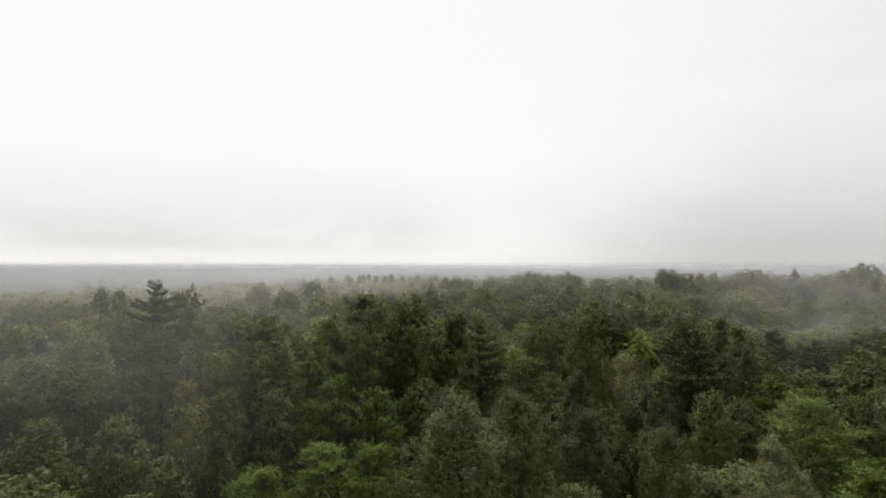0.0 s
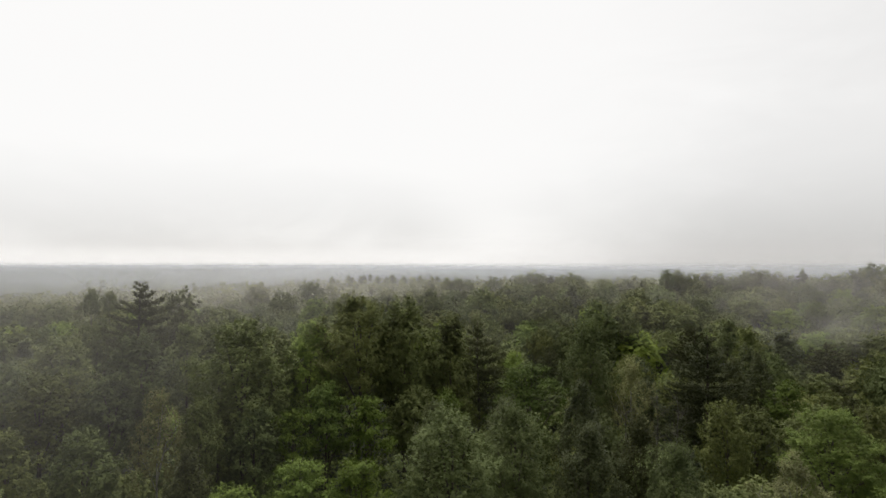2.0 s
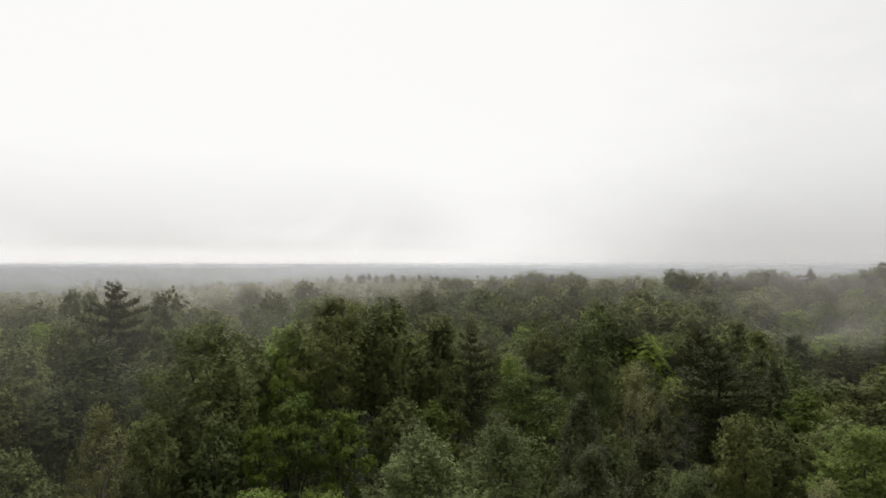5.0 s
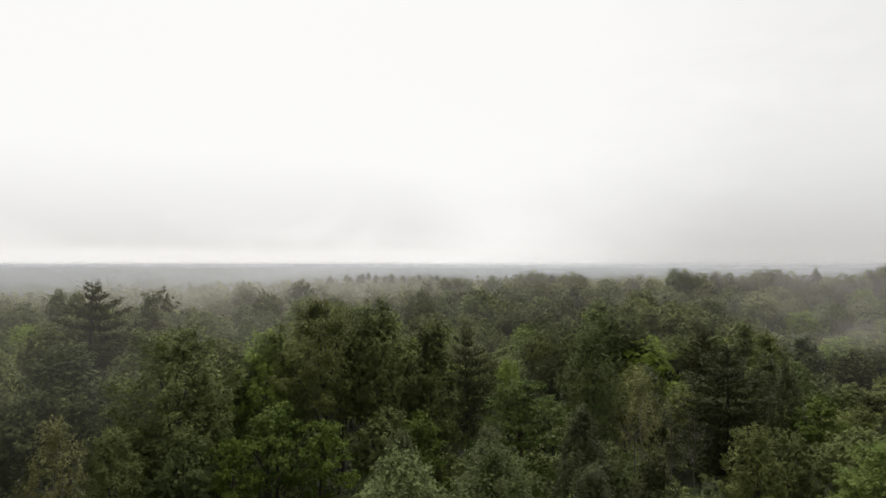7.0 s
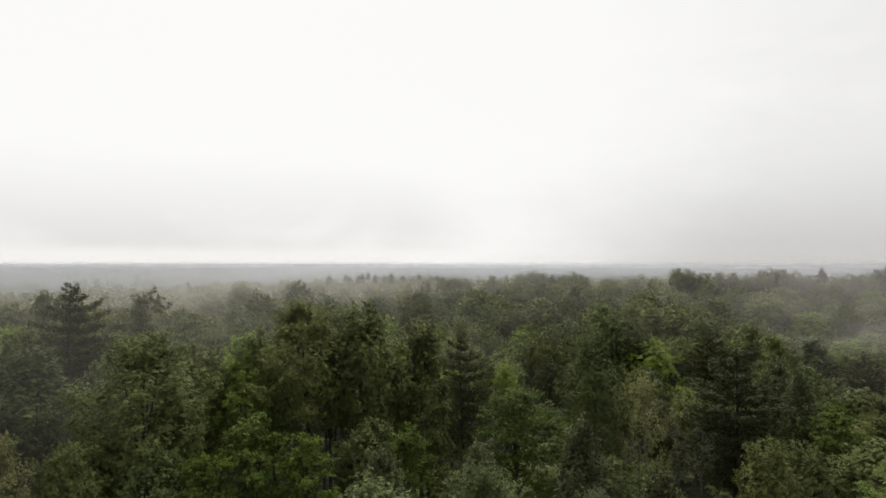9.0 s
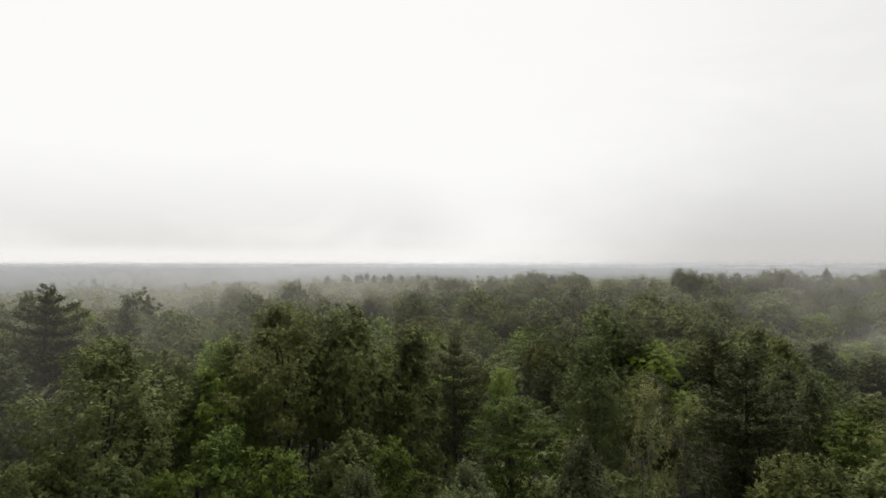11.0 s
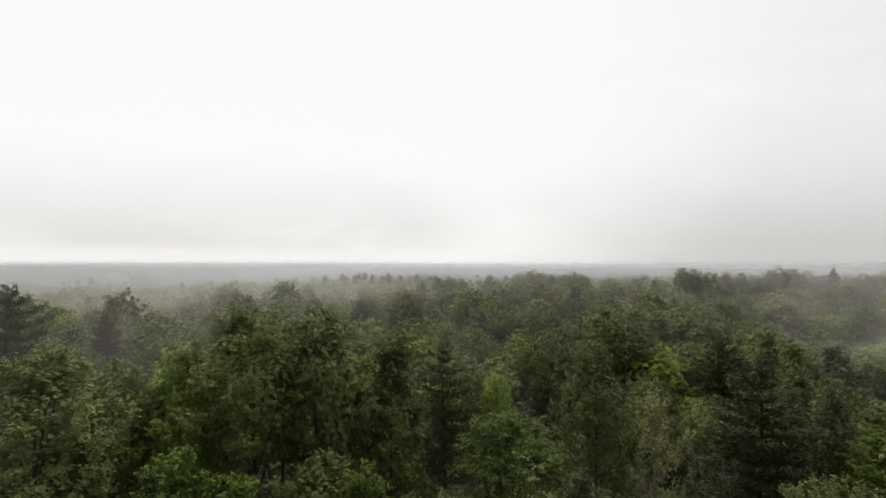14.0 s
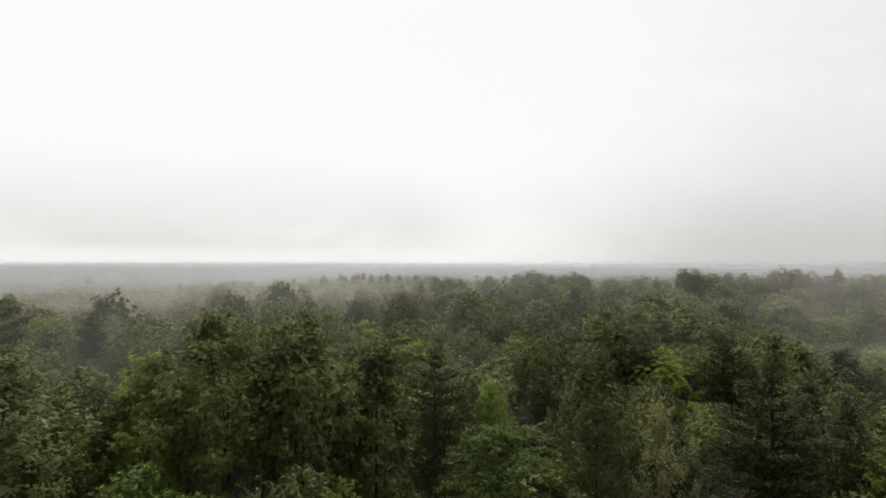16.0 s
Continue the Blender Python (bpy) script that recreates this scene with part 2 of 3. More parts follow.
def crown_boughs(rng, count, shape, base, lump, tall, wide):
    """Where the leafy ends of the boughs stand on the crown's outline, and which way each one points."""
    i = np.arange(count) + 0.5
    z = np.clip((i / count) ** 0.72 + rng.normal(0, 0.015, count), 0, 0.985)
    turn = i * 2.399963 + rng.uniform(0, 6.28) + rng.normal(0, 0.22, count)
    p1, p2 = rng.uniform(0, 6.28, 2)
    wave = 1 + lump * np.sin(2 * turn + 4 * z + p1) + 0.7 * lump * np.sin(5 * turn - 7 * z + p2)
    rad = wide * 0.84 * profile(shape, z) * wave * rng.uniform(0.70, 1.06, count)
    rad = np.where(z > 0.74, rad * np.sqrt(rng.uniform(0.0, 1.0, count)), rad)  # the top is closed
    high = (tall - base - 0.9) * (1 + 0.10 * np.sin(turn + p2) * (1 - z))
    zz = base + high * z + rng.normal(0, 0.35, count) * (1 - 0.6 * z)
    c = np.stack([rad * np.cos(turn), rad * np.sin(turn), zz], 1)
    slope = np.clip((profile(shape, z - 0.06) - profile(shape, z + 0.06)) / 0.12, 0.0, 3.0) * wide / (tall - base)
    out = unit(np.stack([np.cos(turn), np.sin(turn), 0.12 + slope], 1))
    return c, out


def sprays(rng, c, out, bough_r, per, each, size, flat, rise, length, slim, centre, up):
    """Leaves on short twigs that fan out from the end of each bough."""
    n = len(c) * per
    o = np.repeat(out, per, 0)
    r = np.repeat(bough_r, per)[:, None]
    d = unit(rng.normal(size=(n, 3)) + 0.8 * o + np.array([0, 0, 0.45]))
    tip = np.repeat(c, per, 0) + d * r * np.array([1, 1, flat]) * rng.uniform(0.55, 1.08, (n, 1))
    axis = unit(0.75 * d * np.array([1, 1, 0.5 + 0.5 * flat]) + 0.35 * o + np.array([0, 0, rise]) + 0.25 * rng.normal(size=(n, 3)))
    if flat < 0.6:  # fans droop at the rim
        tip[:, 2] -= 0.18 * np.linalg.norm(tip[:, :2] - np.repeat(c, per, 0)[:, :2], axis=1)
    ln = (length * rng.uniform(0.6, 1.3, n))[:, None]
    m = n * each
    u = rng.uniform(0, 1, (m, 1))
    ax, dd = np.repeat(axis, each, 0), np.repeat(d, each, 0)
    side = rng.normal(size=(m, 3)) * np.array([1, 1, 0.45 + 0.55 * flat])
    p = np.repeat(tip, each, 0) - ax * np.repeat(ln, each, 0) * u + side * (0.10 + 0.22 * u) * length * 0.62
    nrm = unit(0.55 * dd + 0.62 * unit((p - centre) * np.array([1, 1, 1.25])) + np.array([0, 0, up]) + 0.26 * rng.normal(size=(m, 3)))
    t = unit(np.cross(nrm, rng.normal(size=(m, 3))) + 0.45 * ax)
    b = unit(np.cross(nrm, t))
    s = size * rng.uniform(0.6, 1.3, (m, 1))
    v = np.stack([p - t * s * 0.4 - b * s * slim * 0.5, p - t * s * 0.4 + b * s * slim * 0.5, p + t * s * 0.6], 1)
    return v.reshape(-1, 3)


def make_trunk(rng, mat, top, r0):
    bend = rng.normal(0, 0.25, (6, 2)).cumsum(0) * 0.5
    zs = np.append(-12.0, np.linspace(-1.0, top, 6))
    pts = [(0, 0, zs[0])] + [(bend[k][0] * (k > 0), bend[k][1] * (k > 0), zs[k + 1]) for k in range(6)]
    v, f = tube(pts, [r0 * 1.45, r0 * 1.25, r0, r0 * 0.85, r0 * 0.65, r0 * 0.42, r0 * 0.14], 9)
    return mesh_from("trunk", v, f, mat, True), pts


def make_limb(rng, start, end, r, mat):
    s, e = np.array(start, float), np.array(end, float)
    mid = s * 0.5 + e * 0.5 + rng.normal(0, 0.25, 3) + np.array([0, 0, 0.12 * np.linalg.norm(e - s)])
    v, f = tube([s, s * 0.7 + mid * 0.3, mid, e], [r, r * 0.85, r * 0.6, r * 0.15], 6)
    for k in range(4):  # side twigs, in the same piece of wood
        a = mid * (1 - k * 0.22) + e * k * 0.22
        tv, tf = tube([a, a + rng.normal(0, 0.5, 3) + np.array([0, 0, 0.7]), a + rng.normal(0, 0.9, 3) + np.array([0, 0, 1.3])], [r * 0.35, r * 0.22, r * 0.06], 4)
        f += [tuple(q + len(v) for q in face) for face in tf]
        v += tv
    return mesh_from("limb", v, f, mat, True)


# kind: crown shape, crown base, lumpiness, bough radius, bough flatness, twigs' rise, twig length, leaf slimness, name, leaves
KINDS = {
    "oak": ("dome", 10.0, 0.07, 1.30, 0.85, 0.45, 0.75, 0.75, "oak_tree", "oak"),
    "maple": ("layer", 9.5, 0.18, 1.60, 0.24, 0.12, 1.20, 0.90, "maple_tree", "maple"),
    "poplar": ("plume", 6.5, 0.12, 1.05, 1.25, 1.10, 1.25, 0.75, "poplar_tree", "poplar"),
    "birch": ("plume", 7.5, 0.20, 0.95, 1.30, 0.95, 1.15, 0.75, "birch_tree", "birch"),
    "linden": ("dome", 8.0, 0.10, 1.55, 0.60, 0.35, 0.90, 0.90, "linden_tree", "linden"),
    "ash": ("egg", 7.0, 0.10, 1.35, 0.85, 0.60, 0.90, 0.75, "ash_tree", "ash"),
    "alder": ("cone", 6.5, 0.10, 1.30, 0.70, 0.45, 0.90, 0.80, "alder_tree", "alder"),
}
# level of detail: boughs, twigs on a bough, leaves on a twig, their size, leaves inside the crown
LODS = {"near": (60, 15, 19, 0.22, 2800), "mid": (48, 11, 14, 0.34, 1500), "far": (34, 8, 8, 0.60, 700)}
LABELS = {
    "oak_tree": "tall dark green oak with a dense domed crown",
    "maple_tree": "bright yellow-green maple with layered leafy boughs",
    "linden_tree": "fresh green linden with a full rounded crown",
    "poplar_tree": "grey-green poplar with upright plumes of small leaves",
    "birch_tree": "pale sparse birch with feathery leaves and thin twigs",
    "alder_tree": "grey-green alder with a tapering leafy crown",
    "ash_tree": "mid-green rounded ash tree with a full crown",
    "pine_tree": "tall dark pine with tiered level boughs in the mist",
    "spruce_tree": "dark pointed spruce with a narrow cone of boughs",
}
PROTO = {}


def broadleaf(kind, lod, seed):
    shape, base, lump, cr, flat, rise, length, slim, name, leaf = KINDS[kind]
    count, per, each, size, inside = LODS[lod]
    tall, wide = SIZES[lod]
    base *= tall / 22
    if kind == "birch":
        count, each, inside = int(count * 0.75), int(each * 0.85), inside // 4
    if kind == "maple":  # fewer, wider boughs with dark gaps between
        count, per, inside = int(count * 0.40), int(per * 1.7), inside // 3
    rng = np.random.default_rng(seed * 31 + len(kind))
    tree = new(name)
    tree.empty_display_size = 0.5
    thin = kind in ("poplar", "birch")
    bark = PALE_BARK if kind == "birch" else BARK
    trunk, pts = make_trunk(rng, bark, tall - 4.0, 0.17 if thin else 0.27)
    part("trunk", trunk, tree)
    c, out = crown_boughs(rng, count, shape, base, lump, tall, wide)
    bough_r = cr * (72 / count) ** 0.4 * (1.1 if lod == "far" else 1.0) * rng.uniform(0.72, 1.3, count)
    axis = np.array([0, 0, base + 0.30 * (tall - base)])
    v = sprays(rng, c, out, bough_r, per, each, size * (0.88 if thin else 1.0), flat, rise, length * (1.0 if lod == "near" else 1.15), slim, axis, {"near": 0.28, "mid": 0.24, "far": 0.16}[lod])
    # the inner layer of leaves, behind the boughs
    z = rng.uniform(0, 1, inside) ** 0.7 * 0.93
    turn = rng.uniform(0, 6.28, inside)
    low = np.where(z > 0.8, 0.0, 0.45)
    rad = wide * 0.76 * profile(shape, z) * np.sqrt(rng.uniform(low, 1.0, inside)) * (0.7 if kind in ("birch", "maple") else 1.0)
    core = np.stack([rad * np.cos(turn), rad * np.sin(turn), base + (tall - base - 1.6) * z], 1)
    v = np.concatenate([v, leaves(rng, core, np.full(inside, 0.3), 1, size * 1.5, 1.0, up=0.1, slim=0.9, centre=axis)])
    part("crown", mesh_from("crown", v, leaf_faces(v), LEAF[leaf]), tree)
    if lod != "far":
        for j in rng.choice(count, 9 if lod == "near" else 4, replace=False):
            zs = max(4.0, c[j][2] * 0.62 - 1)
            ax = np.interp(zs, [q[2] for q in pts], [q[0] for q in pts]), np.interp(zs, [q[2] for q in pts], [q[1] for q in pts])
            part("limb", make_limb(rng, (ax[0], ax[1], zs), c[j] + out[j] * 0.5, 0.10, bark), tree)
    tagged(tree, LABELS[name], "tree", "forest trees")
    return tree


def conifer(kind, lod, seed):
    """Level whorls of boughs, each bough a flat fan of needles turned up at its end."""
    rng = np.random.default_rng(seed * 17 + 5)
    name = kind + "_tree"
    tree = new(name)
    tall, wide = SIZES[lod]
    trunk, pts = make_trunk(rng, BARK, tall - 0.5, 0.26)
    part("trunk", trunk, tree)
    pine = kind == "pine"
    base = (0.22 if pine else 0.12) * tall
    tiers, arms = (12, 7) if pine else (20, 8)
    per, size = {"near": (420, 0.42), "mid": (330, 0.50), "far": (130, 0.85)}[lod]
    places, ways = [], []
    for i in range(tiers):
        u = (i + 0.4) / tiers
        z0 = base + (tall - 1.0 - base) * u ** 0.92
        reach = wide * (min(1.0, 0.16 + 1.55 * (1 - u) ** 0.85) if pine else 1.5 * (1 - u) ** 0.85 + 0.05)
        spin = rng.uniform(0, 6.28)
        for k in range(arms if u < 0.85 else 5):
            a = spin + 6.283 * k / arms + rng.normal(0, 0.16)
            ln = max(0.7, reach * rng.uniform(0.62, 1.12))
            n = max(8, int(per * (ln / wide) ** 1.3))
            w = rng.uniform(0.05, 1, n) ** 0.75
            side = rng.normal(0, 0.17, n) * ln * (0.25 + 0.75 * np.sin(np.pi * np.clip(w, 0, 0.86)))
            lift = ln * ((0.02 * w + 0.20 * w ** 2.5) if pine else (-0.34 * w + 0.12 * w * w)) + (1.6 * (u - 0.55) * w * ln * 0.5 if pine and u > 0.55 else 0)
            zz = z0 + rng.normal(0, 0.22) + lift + rng.normal(0, 0.10 + 0.02 * ln, n)
            places.append(np.stack([ln * w * math.cos(a) - side * math.sin(a), ln * w * math.sin(a) + side * math.cos(a), zz], 1))
            ways.append(np.tile((math.cos(a), math.sin(a), 0.35 if pine else -0.2), (n, 1)))
    places.append(np.stack([rng.normal(0, 0.14, 24), rng.normal(0, 0.14, 24), tall - rng.uniform(0, 2.0, 24)], 1))
    ways.append(np.tile((0.0, 0.0, 1.0), (24, 1)))
    p = np.concatenate(places)
    # sprays of needles along the boughs
    t = unit(np.concatenate(ways) + 0.55 * rng.normal(size=p.shape))
    b = unit(np.cross(t, rng.normal(size=p.shape) + np.array([0, 0, 1.2])))
    sz = size * rng.uniform(0.6, 1.3, (len(p), 1))
    v = np.stack([p - t * sz * 0.5 - b * sz * 0.14, p - t * sz * 0.5 + b * sz * 0.14, p + t * sz * 0.5], 1).reshape(-1, 3)
    part("crown", mesh_from("crown", v, leaf_faces(v), LEAF["pine"]), tree)
    tagged(tree, LABELS[name], "tree", "forest trees")
    return tree


def proto(kind, lod, variant):
    key = (kind, lod, variant)
    if key not in PROTO:
        PROTO[key] = (conifer if kind in ("pine", "spruce") else broadleaf)(kind, lod, variant + 1)
        PROTO[key]["fresh"] = 1
    return PROTO[key]


def plant(kind, x, y, top, radius, rng, lod, label=""):
    g = ground_height(x, y)
    tall, wide = SIZES[lod]
    sr = radius / wide
    sz = min(max((top - g) / tall, 0.75 * sr), 1.25 * sr, (top - g + 5) / tall)
    m = Matrix.LocRotScale((x, y, top - tall * sz), Euler((0, 0, rng.uniform(0, 6.28))), (sr, sr, sz))
    ob = proto(kind, lod, int(rng.integers(0, 3)))
    if ob.get("fresh"):
        del ob["fresh"]
        ob.matrix_basis = m
        return describe(ob, x, y, top - g, label)
    keep = ob.scale.copy()
    ob.scale = (1, 1, 1)
    made = copy_thing(ob, m)
    ob.scale = keep
    return describe(made, x, y, top - g, label)


def describe(tree, x, y, tall, label):
    """Says what sets the tree apart: its height, and the mist round it."""
    if not label:
        label = LABELS[tree.name.split(".")[0]]
        if math.hypot(x, y) > 215:
            label = tree.name.split(".")[0].replace("_", " ") + " on the rise, its crown pale in mist"
        elif tall < 13:
            label = "low " + label.replace("tall ", "")
    return tagged(tree, label)


# ---- the lie of the land ----


def ground_height(x, y):
    d = math.hypot(x, y)
    h = -5 + 2.2 * noise.noise((x * 0.012, y * 0.012, 3.0)) + 1.0 * noise.noise((x * 0.035, y * 0.035, 8.0))
    h -= 7.5 * math.exp(-(((x - 22) / 42) ** 2) - ((y - 128) / 52) ** 2)  # the hollow ahead on the right
    far = min(max((d - 700) / 2300, 0), 1)
    a = math.degrees(math.atan2(x, y))
    if -30 < a < 60:  # the rise on the right-hand side
        h += 8.5 * math.exp(-((d - 320) / 95) ** 2) * min(max((a + 22) / 20, 0), 1) * min((60 - a) / 20, 1)
    if a < -22:  # the broad valley on the left
        h -= 10 * min((-22 - a) / 24, 1) * math.exp(-((d - 640) / 290) ** 2)
    ridge = 15 * math.exp(-((a + 46) / 22) ** 2) + 4
    return h + far * far * (3 - 2 * far) * (ridge + 8 * noise.noise((x * 0.0016, y * 0.0016, 1.5)))


gv, gf = [], []
rings = [0.0] + [12 * 1.115 ** k for k in range(55)]
rings = [r for r in rings if r < 4300] + [4600]
N = 160
for r in rings:
    for k in range(N):
        a = 2 * math.pi * k / N
        x, y = r * math.sin(a), 20 + r * math.cos(a)
        gv.append((x, y, ground_height(x, y)))
for i in range(len(rings) - 1):
    for k in range(N):
        gf.append((i * N + k, i * N + (k + 1) % N, (i + 1) * N + (k + 1) % N, (i + 1) * N + k)[::-1])
ground = new("ground", mesh_from("ground", gv, gf, m_ground, True))
tagged(ground, "rolling forest floor reaching to hazy far hills", "ground", kind="structure")

# ---- the trees that stand out: kind, x, y, top, crown radius ----
NEAR_TREES = [
    ("ash", -48.5, 53.5, 10.2, 3.8),
    ("birch", -43.5, 57.5, 13.4, 3.1, "pale feathery birch with thin bare twigs among darker crowns"),
    ("ash", -40.7, 60.5, 11.8, 2.5),
    ("maple", -30.0, 50.0, 7.6, 4.1),
    ("maple", -25.0, 53.0, 9.5, 3.9),
    ("maple", -20.0, 54.0, 9.4, 3.9),
    ("ash", -11.5, 52.5, 14.8, 4.8),
    ("poplar", 0.0, 63.5, 11.2, 3.9),
    ("birch", 18.0, 65.5, 8.7, 4.4),
    ("ash", -58.4, 53.0, 9.3, 3.7),
    ("poplar", -37.2, 54.0, 9.1, 2.8),
    ("maple", -30.0, 47.0, 7.5, 2.6),
    ("ash", -7.0, 61.0, 13.2, 4.2),
    ("ash", 7.3, 62.0, 10.3, 3.3),
    ("maple", 22.9, 56.0, 10.3, 4.0),
    ("linden", 25.9, 78.0, 10.8, 5.4),
]
LEFT_TREES = [
    ("ash", -42.5, 71.5, 19.9, 6.9),
    ("linden", -39.6, 84.0, 18.2, 5.3, "fresh yellow-green linden beside a dark oak"),
    ("oak", -32.6, 85.0, 22.3, 7.2, "massive dark oak whose dome overtops its neighbours"),
    ("oak", -26.6, 88.5, 21.7, 5.8),
    ("oak", -44.5, 81.0, 17.0, 5.2),
    ("ash", -64.0, 78.0, 16.6, 5.8),
    ("ash", -54.0, 83.0, 17.8, 5.8),
    ("ash", -76.5, 77.0, 15.5, 5.6),
    ("ash", -71.0, 69.0, 11.7, 5.2),
    ("ash", -43.5, 65.5, 10.4, 4.0),
    ("ash", -38.3, 67.0, 9.8, 3.6),
    ("maple", -33.0, 75.2, 11.9, 3.8),
    ("maple", -27.2, 74.8, 10.3, 3.7),
    ("maple", -34.8, 69.5, 9.6, 3.0),
    ("ash", -83.4, 73.0, 11.9, 5.0),
    ("ash", -63.9, 73.0, 11.5, 4.8),
]
MIDDLE_TREES = [
    ("alder", -20.5, 92.0, 19.2, 5.6),
    ("oak", -23.0, 81.0, 10.0, 4.4),
    ("maple", -18.0, 78.0, 10.9, 3.6),
    ("poplar", -16.5, 67.5, 11.6, 3.2),
    ("poplar", -9.3, 70.5, 11.8, 3.4),
    ("poplar", -1.0, 71.0, 13.6, 3.4, "silvery green poplar with upright leafy shoots"),
    ("poplar", 5.0, 70.5, 10.8, 3.4),
    ("ash", 16.5, 86.5, 9.2, 3.8),
    ("ash", 34.1, 88.0, 9.0, 4.4),
]
FURTHER_TREES = [
    ("pine", -87.5, 106.0, 23.5, 7.5, "tall dark pine with level tiers above the hazy canopy"),
    ("maple", -8.6, 89.5, 13.0, 5.7, "broad leafy green maple in front of dark pines"),
    ("pine", -19.5, 111.0, 16.2, 5.6),
    ("ash", -0.4, 99.5, 17.9, 4.4),
    ("linden", -15.6, 128.0, 8.4, 3.3),
    ("birch", -23.2, 126.0, 17.0, 4.4),
    ("poplar", 0.9, 105.5, 11.0, 3.2),
    ("birch", 6.6, 107.0, 10.8, 4.2),
    ("poplar", 10.0, 124.0, 4.5, 4.6),
    ("pine", 18.6, 111.5, 15.0, 7.6, "broad dark pine with a straight trunk and tiered boughs"),
    ("poplar", 28.0, 116.5, 11.2, 3.9),
    ("poplar", 25.0, 122.0, 9.7, 3.4),
    ("maple", 31.0, 112.0, 8.0, 4.6),
    ("ash", 22.5, 96.5, 6.2, 4.1),
    ("oak", 32.0, 102.0, 5.8, 5.8),
    ("ash", -113.6, 95.0, 13.9, 5.5),
    ("ash", -73.7, 102.0, 15.2, 5.5),
    ("pine", -89.7, 118.0, 14.9, 3.4),
]
HAZY_TREES = [
    ("pine", -9.7, 150.0, 6.8, 4.0),
    ("poplar", -35.0, 204.0, 10.8, 6.9),
    ("ash", -29.5, 176.0, 11.2, 5.8),
    ("linden", 11.8, 170.0, 8.6, 8.6, "bright fresh-green linden crown among darker trees"),
    ("ash", 2.0, 168.0, 16.2, 6.9),
    ("linden", 63.0, 224.0, 11.2, 7.5),
    ("ash", -144.0, 150.0, 19.0, 3.3),
    ("ash", -137.4, 150.0, 18.5, 2.6),
    ("ash", -197.2, 170.0, 12.0, 6.6),
    ("ash", -178.6, 170.0, 13.7, 7.2),
    ("pine", 24.9, 165.0, 10.8, 6.0),
    ("pine", 56.6, 170.0, 7.0, 6.0),
    ("ash", 7.9, 172.0, 15.9, 6.6),
    ("oak", 29.4, 200.0, 12.8, 7.2),
    ("linden", 82.3, 205.0, 14.2, 7.2),
    ("ash", -14.5, 200.0, 15.4, 7.7),
    ("oak", 53.4, 230.0, 15.8, 7.7),
    ("pine", -112.6, 150.0, 14.3, 3.6),
    ("ash", -136.9, 180.0, 17.9, 7.2),
    ("ash", -109.5, 200.0, 16.8, 6.6),
    ("oak", -51.1, 190.0, 17.9, 6.6),
    ("ash", -35.6, 200.0, 18.5, 7.7),
]
RIDGE_TREES = [
    ("oak", -157.4, 262.0, 17.1, 7.7),
    ("oak", -128.5, 262.0, 18.4, 7.7),
    ("oak", -35.0, 318.0, 21.5, 5.5),
    ("ash", -29.9, 322.0, 23.3, 5.0),
    ("oak", -25.0, 318.0, 21.9, 4.4),
    ("oak", -14.4, 312.0, 21.1, 5.5),
    ("ash", -9.6, 316.0, 22.2, 5.0),
    ("ash", -5.5, 312.0, 20.8, 4.4),
    ("pine", -19.6, 312.0, 21.4, 2.5),
    ("ash", 35.4, 300.0, 24.2, 4.4),
    ("oak", 40.4, 303.0, 23.6, 5.0),
    ("ash", 45.8, 300.0, 22.0, 6.6),
    ("pine", 53.4, 305.0, 22.8, 4.0),
    ("oak", 69.2, 300.0, 23.2, 5.5),
    ("ash", 74.3, 304.0, 24.5, 5.0),
    ("oak", 77.7, 300.0, 23.7, 5.0),
    ("ash", 82.2, 300.0, 22.7, 6.1),
]
PINE_ROW = [("pine", x + 4 * math.sin(x * 1.7), y, top, 3.6 + 0.9 * math.sin(x), "far pine in a grey row, faint in the fog") for x, y, top in (
    (-262, 570, 15.0), (-254, 590, 16.2), (-243, 575, 14.2), (-236, 592, 17.0), (-229, 570, 15.6), (-222, 585, 17.6), (-214, 575, 16.0),
    (-207, 590, 14.8), (-198, 578, 17.4), (-191, 588, 15.2), (-183, 575, 14.4), (-172, 590, 16.4), (-158, 580, 14.6), (-149, 592, 15.4))]
RIDGE_TREES += [
    ("spruce", 100.3, 325.0, 25.8, 6.0),
    ("oak", 102.6, 300.0, 21.7, 6.6),
    ("oak", 108.3, 300.0, 22.5, 5.5),
    ("ash", 113.7, 303.0, 23.8, 5.0),
    ("oak", 118.6, 305.0, 24.8, 5.5),
    ("ash", 121.2, 303.0, 26.9, 5.0),
    ("oak", 126.0, 305.0, 25.8, 5.5),
    ("ash", -50.4, 322.0, 19.9, 6.1),
    ("oak", -78.6, 330.0, 18.6, 5.5),
    ("ash", -71.7, 326.0, 19.4, 5.0),
    ("oak", -65.8, 326.0, 18.1, 5.0),
    ("ash", 6.1, 310.0, 18.9, 6.6),
    ("ash", 17.8, 312.0, 19.2, 5.5),
    ("oak", 27.0, 300.0, 18.4, 5.5),
    ("ash", 58.4, 302.0, 22.3, 4.4),
    ("oak", 63.4, 300.0, 21.0, 5.5),
    ("ash", 87.9, 302.0, 21.4, 5.0),
    ("oak", 97.1, 300.0, 20.9, 5.5),
]
TREES = NEAR_TREES + LEFT_TREES + MIDDLE_TREES + FURTHER_TREES + HAZY_TREES + RIDGE_TREES + PINE_ROW
rng = np.random.default_rng(11)
taken = []


def lod_for(x, y, radius):
    d = math.hypot(x, y - 30)
    return "far" if d > 118 or y < 36 else "near" if d < 48 * radius / 5.2 + 8 else "mid"


